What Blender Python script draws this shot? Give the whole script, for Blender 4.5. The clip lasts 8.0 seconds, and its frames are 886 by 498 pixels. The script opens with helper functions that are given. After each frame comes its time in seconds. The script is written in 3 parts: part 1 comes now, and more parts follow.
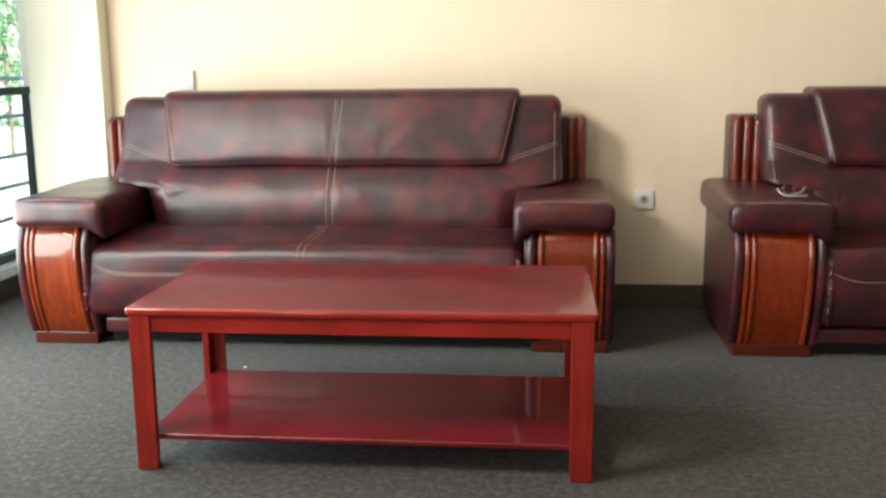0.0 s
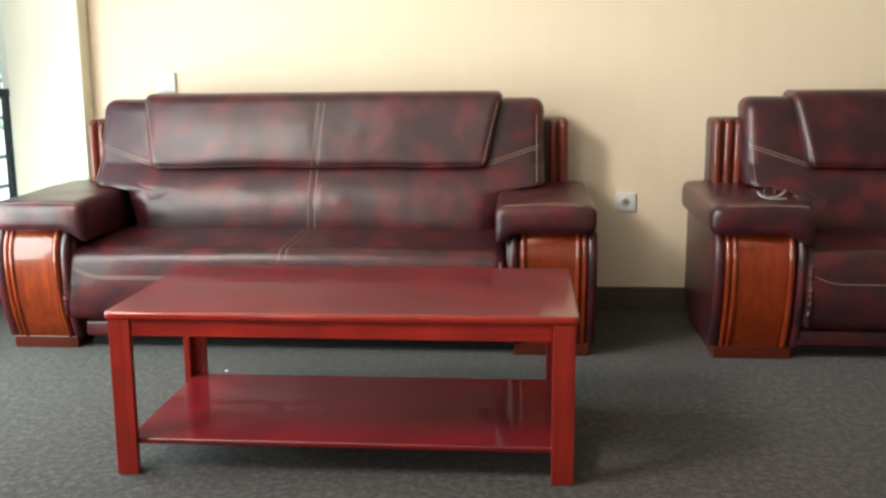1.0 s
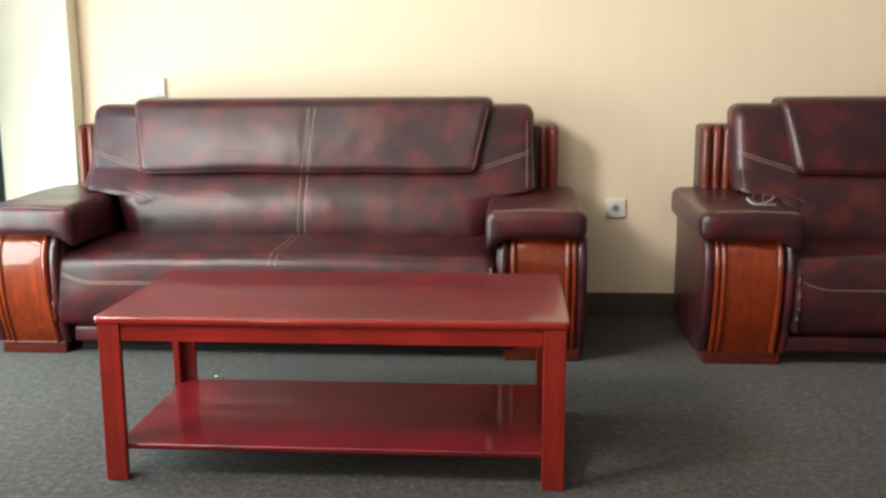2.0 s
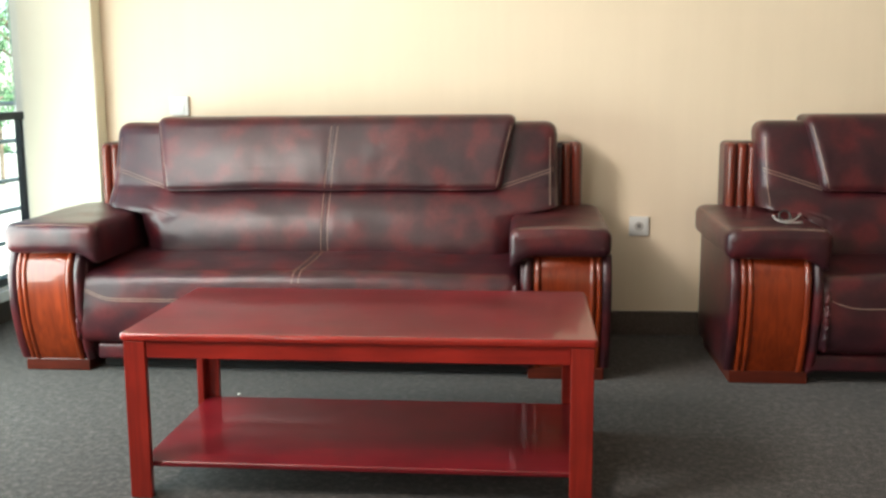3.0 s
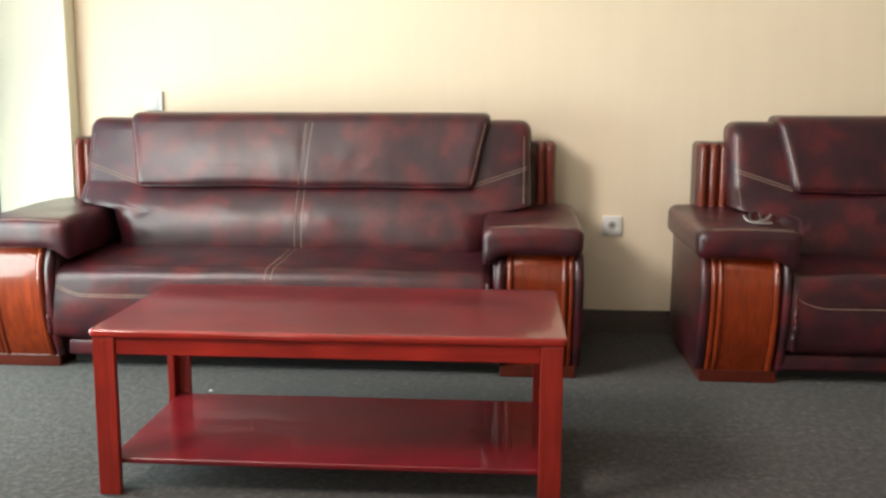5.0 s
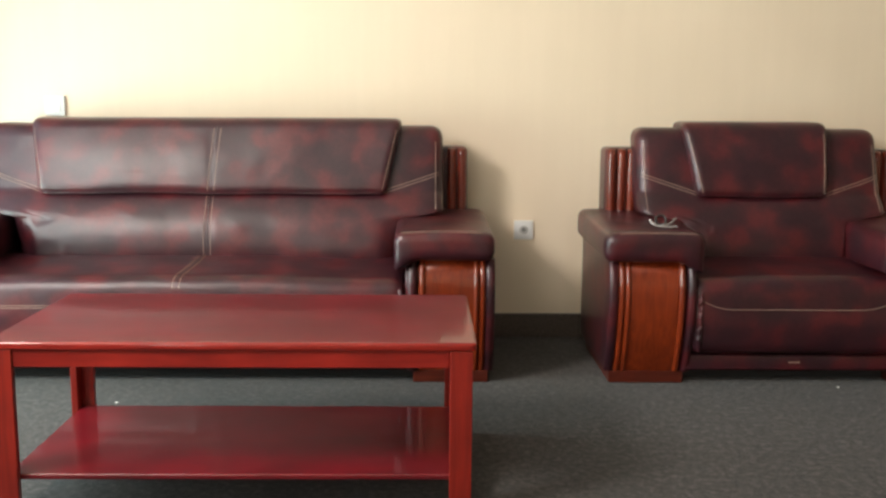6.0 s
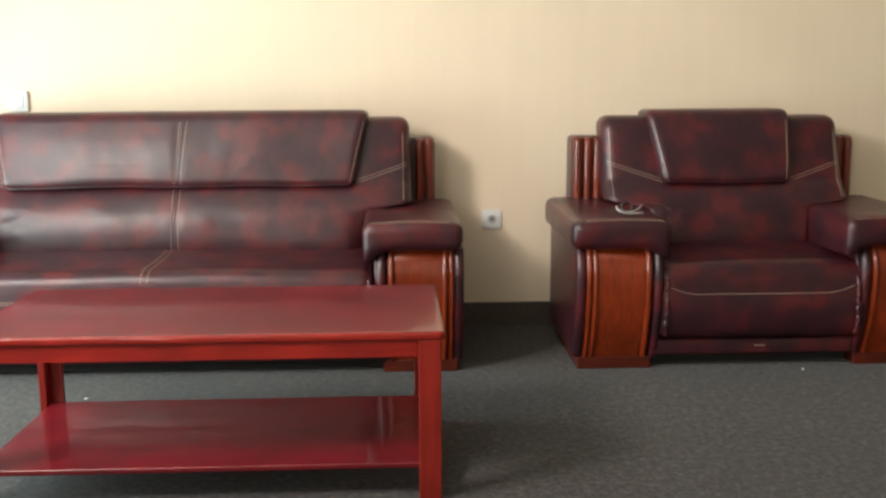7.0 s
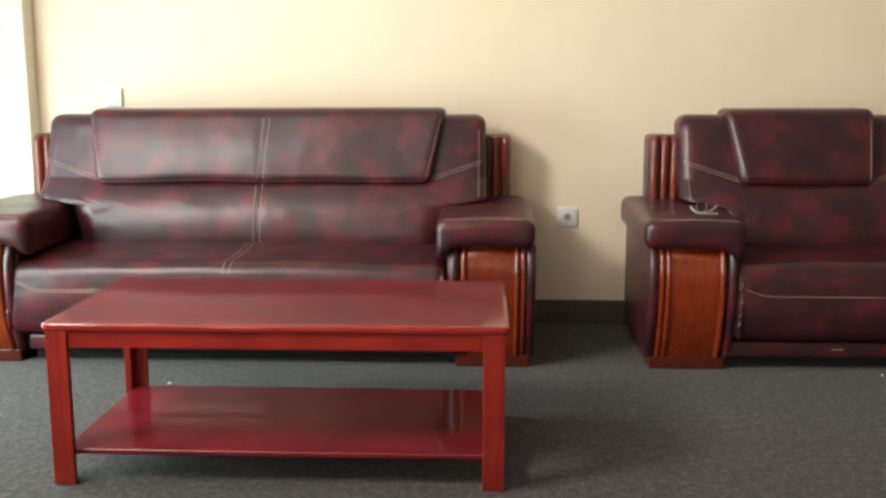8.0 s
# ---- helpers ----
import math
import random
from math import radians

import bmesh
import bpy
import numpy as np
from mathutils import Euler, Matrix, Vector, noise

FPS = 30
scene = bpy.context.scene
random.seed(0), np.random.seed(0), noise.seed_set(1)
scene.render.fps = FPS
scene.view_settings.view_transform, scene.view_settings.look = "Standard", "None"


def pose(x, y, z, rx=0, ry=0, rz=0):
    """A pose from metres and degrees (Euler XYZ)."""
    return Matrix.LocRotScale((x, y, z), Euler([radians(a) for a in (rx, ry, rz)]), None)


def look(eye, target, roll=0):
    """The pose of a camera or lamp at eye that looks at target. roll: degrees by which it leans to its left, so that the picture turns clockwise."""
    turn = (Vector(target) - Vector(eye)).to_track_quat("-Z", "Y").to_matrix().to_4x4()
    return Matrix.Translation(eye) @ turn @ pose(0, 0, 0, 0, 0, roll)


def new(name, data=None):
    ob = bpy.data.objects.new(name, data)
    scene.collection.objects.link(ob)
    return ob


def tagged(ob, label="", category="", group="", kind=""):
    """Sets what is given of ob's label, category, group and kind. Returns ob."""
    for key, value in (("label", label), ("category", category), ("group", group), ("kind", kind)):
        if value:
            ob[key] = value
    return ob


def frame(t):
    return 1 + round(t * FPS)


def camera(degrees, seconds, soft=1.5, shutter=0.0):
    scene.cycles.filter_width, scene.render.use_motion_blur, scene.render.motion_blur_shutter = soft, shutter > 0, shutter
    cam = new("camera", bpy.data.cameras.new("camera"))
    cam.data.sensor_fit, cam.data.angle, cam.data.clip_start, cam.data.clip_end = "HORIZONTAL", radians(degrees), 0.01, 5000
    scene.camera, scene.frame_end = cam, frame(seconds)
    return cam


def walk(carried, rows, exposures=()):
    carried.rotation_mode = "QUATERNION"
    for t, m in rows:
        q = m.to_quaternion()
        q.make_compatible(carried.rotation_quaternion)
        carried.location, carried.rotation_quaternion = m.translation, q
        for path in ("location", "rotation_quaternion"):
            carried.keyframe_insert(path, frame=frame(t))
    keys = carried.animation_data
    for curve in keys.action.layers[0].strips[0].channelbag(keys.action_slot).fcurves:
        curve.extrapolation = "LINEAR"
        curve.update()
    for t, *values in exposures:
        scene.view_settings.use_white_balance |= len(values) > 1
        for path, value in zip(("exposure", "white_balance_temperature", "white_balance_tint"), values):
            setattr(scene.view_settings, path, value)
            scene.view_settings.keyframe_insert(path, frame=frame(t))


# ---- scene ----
cam = camera(48.6, 8.0, soft=2.6)
PATH = [
    (0, (0.228, -0.076, 1.035), (0.038, 1.881, 0.665), -0.5),
    (0.3, (0.229, -0.0745, 1.035), (0.0395, 1.8833, 0.6695), -0.4),
    (0.5, (0.23, -0.074, 1.035), (0.047, 1.884, 0.671), -0.4),
    (0.8, (0.233, -0.074, 1.0356), (0.0666, 1.8854, 0.6707), -0.35),
    (1, (0.235, -0.074, 1.036), (0.077, 1.886, 0.671), -0.4),
    (1.5, (0.234, -0.073, 1.036), (0.095, 1.888, 0.668), -0.2),
    (1.7, (0.237, -0.078, 1.035), (0.105, 1.884, 0.67), -0.3),
    (2.8, (0.201, -0.069, 1.027), (0.037, 1.899, 0.712), -0.1),
    (3, (0.204, -0.067, 1.026), (0.035, 1.901, 0.712), -0.3),
    (3.5, (0.208, -0.066, 1.027), (0.037, 1.902, 0.712), -0.3),
    (3.8, (0.2098, -0.066, 1.0276), (0.0432, 1.9015, 0.7093), 0.02),
    (4, (0.211, -0.066, 1.028), (0.049, 1.902, 0.709), 0.2),
    (4.2, (0.217, -0.065, 1.03), (0.056, 1.903, 0.709), 0.3),
    (5.3, (0.225, -0.075, 1.03), (0.132, 1.898, 0.712), 0.6),
    (5.4, (0.2265, -0.0725, 1.029), (0.1456, 1.9007, 0.7129), 0.7),
    (5.5, (0.228, -0.07, 1.028), (0.16, 1.904, 0.715), 0.6),
    (5.6, (0.232, -0.0702, 1.0282), (0.1912, 1.9053, 0.7188), 0.64),
    (5.8, (0.24, -0.0706, 1.0286), (0.2449, 1.9057, 0.7215), 0.54),
    (6, (0.248, -0.071, 1.029), (0.288, 1.905, 0.722), 0.5),
    (6.2, (0.2544, -0.0766, 1.0302), (0.3445, 1.8976, 0.7231), 0.5),
    (6.3, (0.2576, -0.0794, 1.0308), (0.3849, 1.8921, 0.7197), 0.55),
    (6.4, (0.2608, -0.0822, 1.0314), (0.4062, 1.8876, 0.7172), 0.61),
    (6.5, (0.264, -0.085, 1.032), (0.425, 1.883, 0.714), 0.7),
    (6.6, (0.2636, -0.0854, 1.0308), (0.4424, 1.8803, 0.7082), 0.6),
    (6.7, (0.2632, -0.0858, 1.0296), (0.4397, 1.8798, 0.7054), 0.48),
    (6.8, (0.2628, -0.0862, 1.0284), (0.4176, 1.881, 0.7026), 0.08),
    (6.9, (0.2624, -0.0866, 1.0272), (0.3928, 1.8826, 0.7028), -0.16),
    (7, (0.262, -0.087, 1.026), (0.358, 1.884, 0.702), -0.2),
    (7.1, (0.2722, -0.0948, 1.0268), (0.3105, 1.8777, 0.6982), 0.08),
    (7.2, (0.2824, -0.1026, 1.0276), (0.2799, 1.8686, 0.6892), 0.3),
    (7.3, (0.2926, -0.1104, 1.0284), (0.2539, 1.8572, 0.672), 0.58),
    (7.4, (0.3028, -0.1182, 1.0292), (0.2613, 1.8479, 0.665), 0.69),
    (7.5, (0.313, -0.126, 1.03), (0.277, 1.839, 0.663), 0.5),
    (7.7, (0.3126, -0.1296, 1.0324), (0.2745, 1.8372, 0.6717), 0.06),
    (7.8, (0.3124, -0.1314, 1.0336), (0.2492, 1.8382, 0.692), 0.16),
    (7.9, (0.3122, -0.1332, 1.0348), (0.2375, 1.8372, 0.7004), 0.31),
    (8, (0.312, -0.135, 1.036), (0.231, 1.835, 0.704), 0.0),
]
walk(cam, [(t, look(eye, target, roll)) for t, eye, target, roll in PATH], [(0, 1.96, 6800, 10), (8, 1.96, 6800, 10)])

# ---------------------------------------------------------------- light
world = bpy.data.worlds.new("world")
scene.world = world
world.use_nodes = True
wn = world.node_tree.nodes
sky = wn.new("ShaderNodeTexSky")
sky.sky_type = "NISHITA"
sky.sun_disc = False
sky.sun_elevation = radians(48)
sky.sun_rotation = radians(125)
wn["Background"].inputs["Strength"].default_value = 0.10
world.node_tree.links.new(sky.outputs[0], wn["Background"].inputs["Color"])

sun = new("sun", bpy.data.lights.new("sun", "SUN"))
sun.data.energy, sun.data.angle, sun.data.color = 5.0, radians(12), (1.0, 0.96, 0.9)
sun.matrix_world = look((8, 2, 20), (-6.5, 12, 0))


def window_light(y0, y1, z0, z1, watts, color, slant=0.12):
    """Sky light that falls in through one window, slanting down."""
    lamp = new("window_light", bpy.data.lights.new("window_light", "AREA"))
    lamp.data.shape, lamp.data.size, lamp.data.size_y = "RECTANGLE", y1 - y0, z1 - z0
    lamp.data.energy, lamp.data.color, lamp.data.spread = watts, color, radians(180)
    eye = Vector((-2.06, (y0 + y1) / 2, (z0 + z1) / 2))
    lamp.matrix_world = look(eye, eye + Vector((1, 0, -slant)))


window_light(0.62, 1.62, 2.0, 2.72, 38, (1.0, 0.955, 0.915), 0.15)
window_light(2.1, 3.4, 0.22, 1.1, 14, (0.82, 1.0, 0.98), 0.18)
window_light(3.0, 3.75, 1.3, 2.5, 1.2, (1.0, 0.98, 0.93), 0.0)
# Fill light from behind, set in an unseen window added for it.
window_light(-5.2, -2.6, 1.3, 2.45, 42, (1.0, 0.92, 0.85))

# ---------------------------------------------------------------- materials


def material(name, rough=0.5, metal=0.0, coat=0.0, coat_rough=0.05, spec=0.5):
    m = bpy.data.materials.new(name)
    m.use_nodes = True
    b = m.node_tree.nodes["Principled BSDF"]
    b.inputs["Roughness"].default_value = rough
    b.inputs["Metallic"].default_value = metal
    b.inputs["Coat Weight"].default_value = coat
    b.inputs["Coat Roughness"].default_value = coat_rough
    b.inputs["Specular IOR Level"].default_value = spec
    return m, m.node_tree.nodes, m.node_tree.links, b


def coords(n, l, scale=(1, 1, 1), rand=False):
    tc = n.new("ShaderNodeTexCoord")
    mp = n.new("ShaderNodeMapping")
    mp.inputs["Scale"].default_value = scale
    l.new(tc.outputs["Object"], mp.inputs["Vector"])
    if rand:
        oi = n.new("ShaderNodeObjectInfo")
        mul = n.new("ShaderNodeMath")
        mul.operation = "MULTIPLY"
        mul.inputs[1].default_value = 37.0
        l.new(oi.outputs["Random"], mul.inputs[0])
        l.new(mul.outputs[0], mp.inputs["Location"])
    return mp.outputs[0]


def noise_tex(n, l, vec, scale, detail=4.0, rough=0.55, dist=0.0):
    t = n.new("ShaderNodeTexNoise")
    t.inputs["Scale"].default_value = scale
    t.inputs["Detail"].default_value = detail
    t.inputs["Roughness"].default_value = rough
    t.inputs["Distortion"].default_value = dist
    l.new(vec, t.inputs["Vector"])
    return t.outputs["Fac"]


def ramp(n, l, fac, stops):
    r = n.new("ShaderNodeValToRGB")
    r.color_ramp.elements[0].position, r.color_ramp.elements[1].position = stops[0][0], stops[-1][0]
    r.color_ramp.elements[0].color, r.color_ramp.elements[1].color = (*stops[0][1], 1), (*stops[-1][1], 1)
    for p, c in stops[1:-1]:
        r.color_ramp.elements.new(p).color = (*c, 1)
    l.new(fac, r.inputs[0])
    return r.outputs[0]


def mix(n, l, a, b, fac, mode="MIX"):
    m = n.new("ShaderNodeMix")
    m.data_type, m.blend_type = "RGBA", mode
    for sock, v in ((m.inputs[0], fac), (m.inputs[6], a), (m.inputs[7], b)):
        if isinstance(v, (int, float)):
            sock.default_value = v
        elif isinstance(v, tuple):
            sock.default_value = (*v, 1)
        else:
            l.new(v, sock)
    return m.outputs[2]


def bump(n, l, b, fac, strength, dist):
    bp = n.new("ShaderNodeBump")
    bp.inputs["Strength"].default_value, bp.inputs["Distance"].default_value = strength, dist
    l.new(fac, bp.inputs["Height"])
    if b.inputs["Normal"].is_linked:
        l.new(b.inputs["Normal"].links[0].from_socket, bp.inputs["Normal"])
    l.new(bp.outputs[0], b.inputs["Normal"])


def rough_range(n, l, b, fac, lo, hi):
    mr = n.new("ShaderNodeMapRange")
    mr.inputs["To Min"].default_value, mr.inputs["To Max"].default_value = lo, hi
    l.new(fac, mr.inputs["Value"])
    l.new(mr.outputs[0], b.inputs["Roughness"])


def leather():
    m, n, l, b = material("mottled_leather", 0.38, spec=0.52)
    v = coords(n, l)
    big = noise_tex(n, l, v, 10.0, 1.2, 0.4, 0.1)
    base = ramp(n, l, big, [(0.33, (0.033, 0.0098, 0.0142)), (0.50, (0.052, 0.0113, 0.0158)), (0.63, (0.088, 0.0128, 0.0163)), (0.80, (0.108, 0.0146, 0.0174))])
    fine = noise_tex(n, l, v, 60.0, 4.0, 0.6)
    col = mix(n, l, base, ramp(n, l, fine, [(0.3, (0.55, 0.55, 0.55)), (0.7, (1.0, 1.0, 1.0))]), 0.6, "MULTIPLY")
    l.new(col, b.inputs["Base Color"])
    cell = n.new("ShaderNodeTexVoronoi")
    cell.inputs["Scale"].default_value = 420.0
    l.new(v, cell.inputs["Vector"])
    bump(n, l, b, noise_tex(n, l, v, 14.0, 3.0, 0.5), 0.12, 0.008)
    bump(n, l, b, cell.outputs["Distance"], 0.22, 0.0012)
    rough_range(n, l, b, fine, 0.245, 0.375)
    return m


def wood(name, dark, light, grain=(26, 26, 1.6), coat=0.6, rough=0.32, spec=0.3):
    m, n, l, b = material(name, rough, coat=coat, coat_rough=0.06, spec=spec)
    v = coords(n, l, grain, True)
    g = noise_tex(n, l, v, 1.6, 6.0, 0.62, 1.2)
    v2 = coords(n, l, (1, 1, 1), True)
    cloud = noise_tex(n, l, v2, 5.0, 2.0, 0.5)
    col = ramp(n, l, g, [(0.25, dark), (0.75, light)])
    col = mix(n, l, col, ramp(n, l, cloud, [(0.3, (0.52, 0.5, 0.5)), (0.72, (1, 1, 1))]), 0.75, "MULTIPLY")
    l.new(col, b.inputs["Base Color"])
    bump(n, l, b, g, 0.03, 0.002)
    rough_range(n, l, b, g, rough - 0.06, rough + 0.08)
    return m


def plain(name, color, rough=0.5, metal=0.0, var=0.12, scale=30.0, relief=0.1, depth=0.001, coat=0.0):
    m, n, l, b = material(name, rough, metal, coat)
    v = coords(n, l)
    f = noise_tex(n, l, v, scale, 4.0)
    lo = tuple(c * (1 - var) for c in color)
    hi = tuple(min(1.0, c * (1 + var)) for c in color)
    l.new(ramp(n, l, f, [(0.3, lo), (0.7, hi)]), b.inputs["Base Color"])
    bump(n, l, b, f, relief, depth)
    return m


def wall_paint():
    m, n, l, b = material("cream_wall_paint", 0.55, spec=0.35)
    v = coords(n, l)
    broad = noise_tex(n, l, v, 1.3, 3.0)
    col = ramp(n, l, broad, [(0.3, (0.792, 0.655, 0.492)), (0.7, (0.842, 0.700, 0.532))])
    streak = noise_tex(n, l, coords(n, l, (9, 9, 0.5)), 2.0, 4.0, 0.6)
    col = mix(n, l, col, ramp(n, l, streak, [(0.35, (0.95, 0.945, 0.935)), (0.65, (1, 1, 1))]), 0.4, "MULTIPLY")
    l.new(col, b.inputs["Base Color"])
    bump(n, l, b, noise_tex(n, l, v, 260.0, 2.0), 0.12, 0.0015)
    bump(n, l, b, noise_tex(n, l, v, 9.0, 3.0), 0.1, 0.006)
    return m


def carpet():
    m, n, l, b = material("grey_carpet", 0.95, spec=0.1)
    v = coords(n, l)
    clump = noise_tex(n, l, coords(n, l, (1, 1.0, 1)), 46.0, 6.0, 0.78, 0.3)
    fleck = noise_tex(n, l, v, 150.0, 3.0, 0.7)
    soil = noise_tex(n, l, v, 2.2, 4.0, 0.6)
    col = ramp(n, l, clump, [(0.32, (0.012, 0.0105, 0.0098)), (0.5, (0.0345, 0.0302, 0.0282)), (0.67, (0.108, 0.096, 0.089))])
    col = mix(n, l, col, ramp(n, l, fleck, [(0.3, (0.55, 0.55, 0.55)), (0.72, (1.25, 1.25, 1.22))]), 0.8, "MULTIPLY")
    col = mix(n, l, col, ramp(n, l, soil, [(0.3, (0.82, 0.80, 0.77)), (0.7, (1.0, 1.0, 1.0))]), 0.8, "MULTIPLY")
    l.new(col, b.inputs["Base Color"])
    bump(n, l, b, clump, 0.4, 0.004)
    bump(n, l, b, fleck, 0.5, 0.003)
    b.inputs["Sheen Weight"].default_value = 0.15
    return m


def granite():
    m, n, l, b = material("dark_granite", 0.35, spec=0.5)
    v = coords(n, l)
    f = noise_tex(n, l, v, 140.0, 4.0, 0.7)
    l.new(ramp(n, l, f, [(0.35, (0.055, 0.042, 0.034)), (0.6, (0.098, 0.076, 0.062)), (0.74, (0.17, 0.135, 0.11))]), b.inputs["Base Color"])
    return m


def glass_mat():
    m, n, l, b = material("clear_glass", 0.02)
    b.inputs["Transmission Weight"].default_value = 1.0
    b.inputs["IOR"].default_value = 1.02
    b.inputs["Base Color"].default_value = (0.82, 0.98, 0.94, 1)
    return m


def leaf_mat():
    m, n, l, b = material("green_leaves", 0.5)
    f = noise_tex(n, l, coords(n, l), 2.5, 3.0)
    l.new(ramp(n, l, f, [(0.3, (0.08, 0.17, 0.08)), (0.7, (0.16, 0.31, 0.15))]), b.inputs["Base Color"])
    b.inputs["Transmission Weight"].default_value = 0.15
    return m


LEATHER = leather()
ORANGE_WOOD = wood("orange_lacquered_wood", (0.145, 0.0165, 0.0045), (0.325, 0.045, 0.0085), coat=0.65)
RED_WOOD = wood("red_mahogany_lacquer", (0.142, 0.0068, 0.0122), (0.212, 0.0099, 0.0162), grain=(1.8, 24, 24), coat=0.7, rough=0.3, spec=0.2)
RED_WOOD_UP = wood("red_mahogany_lacquer_upright", (0.17, 0.011, 0.008), (0.38, 0.026, 0.014), coat=0.25, rough=0.34)
# Brighter copy of the top's wood: light on upright faces is in the colour.
LIT_SIDE_WOOD = wood("red_mahogany_lacquer_lit_sides", (0.24, 0.013, 0.009), (0.38, 0.023, 0.014), grain=(1.8, 24, 24), coat=0.45, rough=0.34, spec=0.2)
# Orange plinth wood, darkened to hold the shade near the floor.
FOOT_WOOD = wood("shade_darkened_plinth_wood", (0.055, 0.009, 0.005), (0.125, 0.018, 0.008), grain=(1.6, 26, 26), coat=0.15)
POST_WOOD = wood("red_brown_lacquered_wood", (0.12, 0.016, 0.009), (0.24, 0.034, 0.013), coat=0.6)
THREAD = plain("tan_thread", (0.36, 0.24, 0.19), 0.8)
UNDER_SHADE = plain("black_under_shade", (0.012, 0.011, 0.011), 0.9)
PIPING = plain("dark_leather_piping", (0.034, 0.013, 0.014), 0.28, scale=40, relief=0.2, depth=0.002)
PAINT = wall_paint()
WHITE_PAINT = plain("off_white_paint", (0.82, 0.775, 0.62), 0.6, var=0.03, scale=3, relief=0.1, depth=0.002)
CEILING = plain("white_ceiling_paint", (0.82, 0.82, 0.79), 0.8, var=0.02, scale=2)
CARPET = carpet()
GRANITE = granite()
WELL_SHADE = plain("well_shade_plastic", (0.42, 0.41, 0.39), 0.4)
PLASTIC = plain("white_plastic", (0.70, 0.695, 0.68), 0.35, var=0.02)
RECESS_SHADE = plain("contact_recess_shade", (0.16, 0.155, 0.15), 0.6)
FRAME = plain("dark_grey_aluminium", (0.035, 0.037, 0.042), 0.45, 0.3, var=0.1)
# Guard bar metal lightened in colour for the bright haze outside.
RAIL = plain("haze_paled_grey_steel", (0.36, 0.38, 0.38), 0.5, 0.2, var=0.15)
SILL = plain("white_sill", (0.8, 0.8, 0.78), 0.4, var=0.04)
GLASS = glass_mat()
LEAF = leaf_mat()
BARK = plain("grey_brown_bark", (0.16, 0.12, 0.09), 0.9, var=0.35, scale=12, relief=0.6, depth=0.02)
CAR_PAINT = plain("white_car_paint", (0.78, 0.79, 0.8), 0.25, var=0.02, coat=1.0)
CAR_GLASS = plain("dark_car_glass", (0.03, 0.035, 0.04), 0.08, var=0.05)
RUBBER = plain("black_rubber", (0.02, 0.02, 0.02), 0.8)
ALLOY = plain("silver_alloy", (0.55, 0.55, 0.56), 0.3, 0.9, var=0.05)
PAVING = plain("pale_concrete_paving", (0.42, 0.41, 0.38), 0.9, var=0.2, scale=1.5, relief=0.3, depth=0.01)
PAPER = plain("white_paper", (0.8, 0.78, 0.72), 0.8, var=0.04)
CORD = plain("pale_grey_plastic_cord", (0.25, 0.225, 0.215), 0.3, var=0.05)
DARK_CORD = plain("dark_rubber_grip", (0.03, 0.028, 0.028), 0.45)

# ---------------------------------------------------------------- mesh helpers


def finish(name, bm, mat, parent=None, label="", smooth=True, angle=40):
    bmesh.ops.recalc_face_normals(bm, faces=bm.faces)
    me = bpy.data.meshes.new(name)
    for f in bm.faces:
        f.smooth = smooth
    if smooth:
        lim = radians(angle)
        for e in bm.edges:
            if len(e.link_faces) == 2 and e.calc_face_angle(0) > lim:
                e.smooth = False
    bm.to_mesh(me)
    bm.free()
    me.materials.append(mat)
    ob = new(name, me)
    if parent:
        ob.parent = parent
    return tagged(ob, label)


def part(name, bm, mat, parent, label="", smooth=True, angle=40):
    return finish(name, bm, mat, parent, label, smooth, angle)


def box(x0, x1, y0, y1, z0, z1, bevel=0.0, seg=2):
    bm = bmesh.new()
    m = Matrix.LocRotScale(((x0 + x1) / 2, (y0 + y1) / 2, (z0 + z1) / 2), None, (x1 - x0, y1 - y0, z1 - z0))
    bmesh.ops.create_cube(bm, size=1, matrix=m)
    if bevel:
        bmesh.ops.bevel(bm, geom=bm.edges[:], offset=bevel, segments=seg, affect="EDGES", profile=0.5)
    return bm


def samples(h, r, n):
    k = 4
    edge = [h - r + r * math.sin(i / k * math.pi / 2) for i in range(k, 0, -1)]
    inner = [-(h - r) + 2 * (h - r) * i / n for i in range(n + 1)]
    return [-e for e in edge] + inner + edge[::-1]


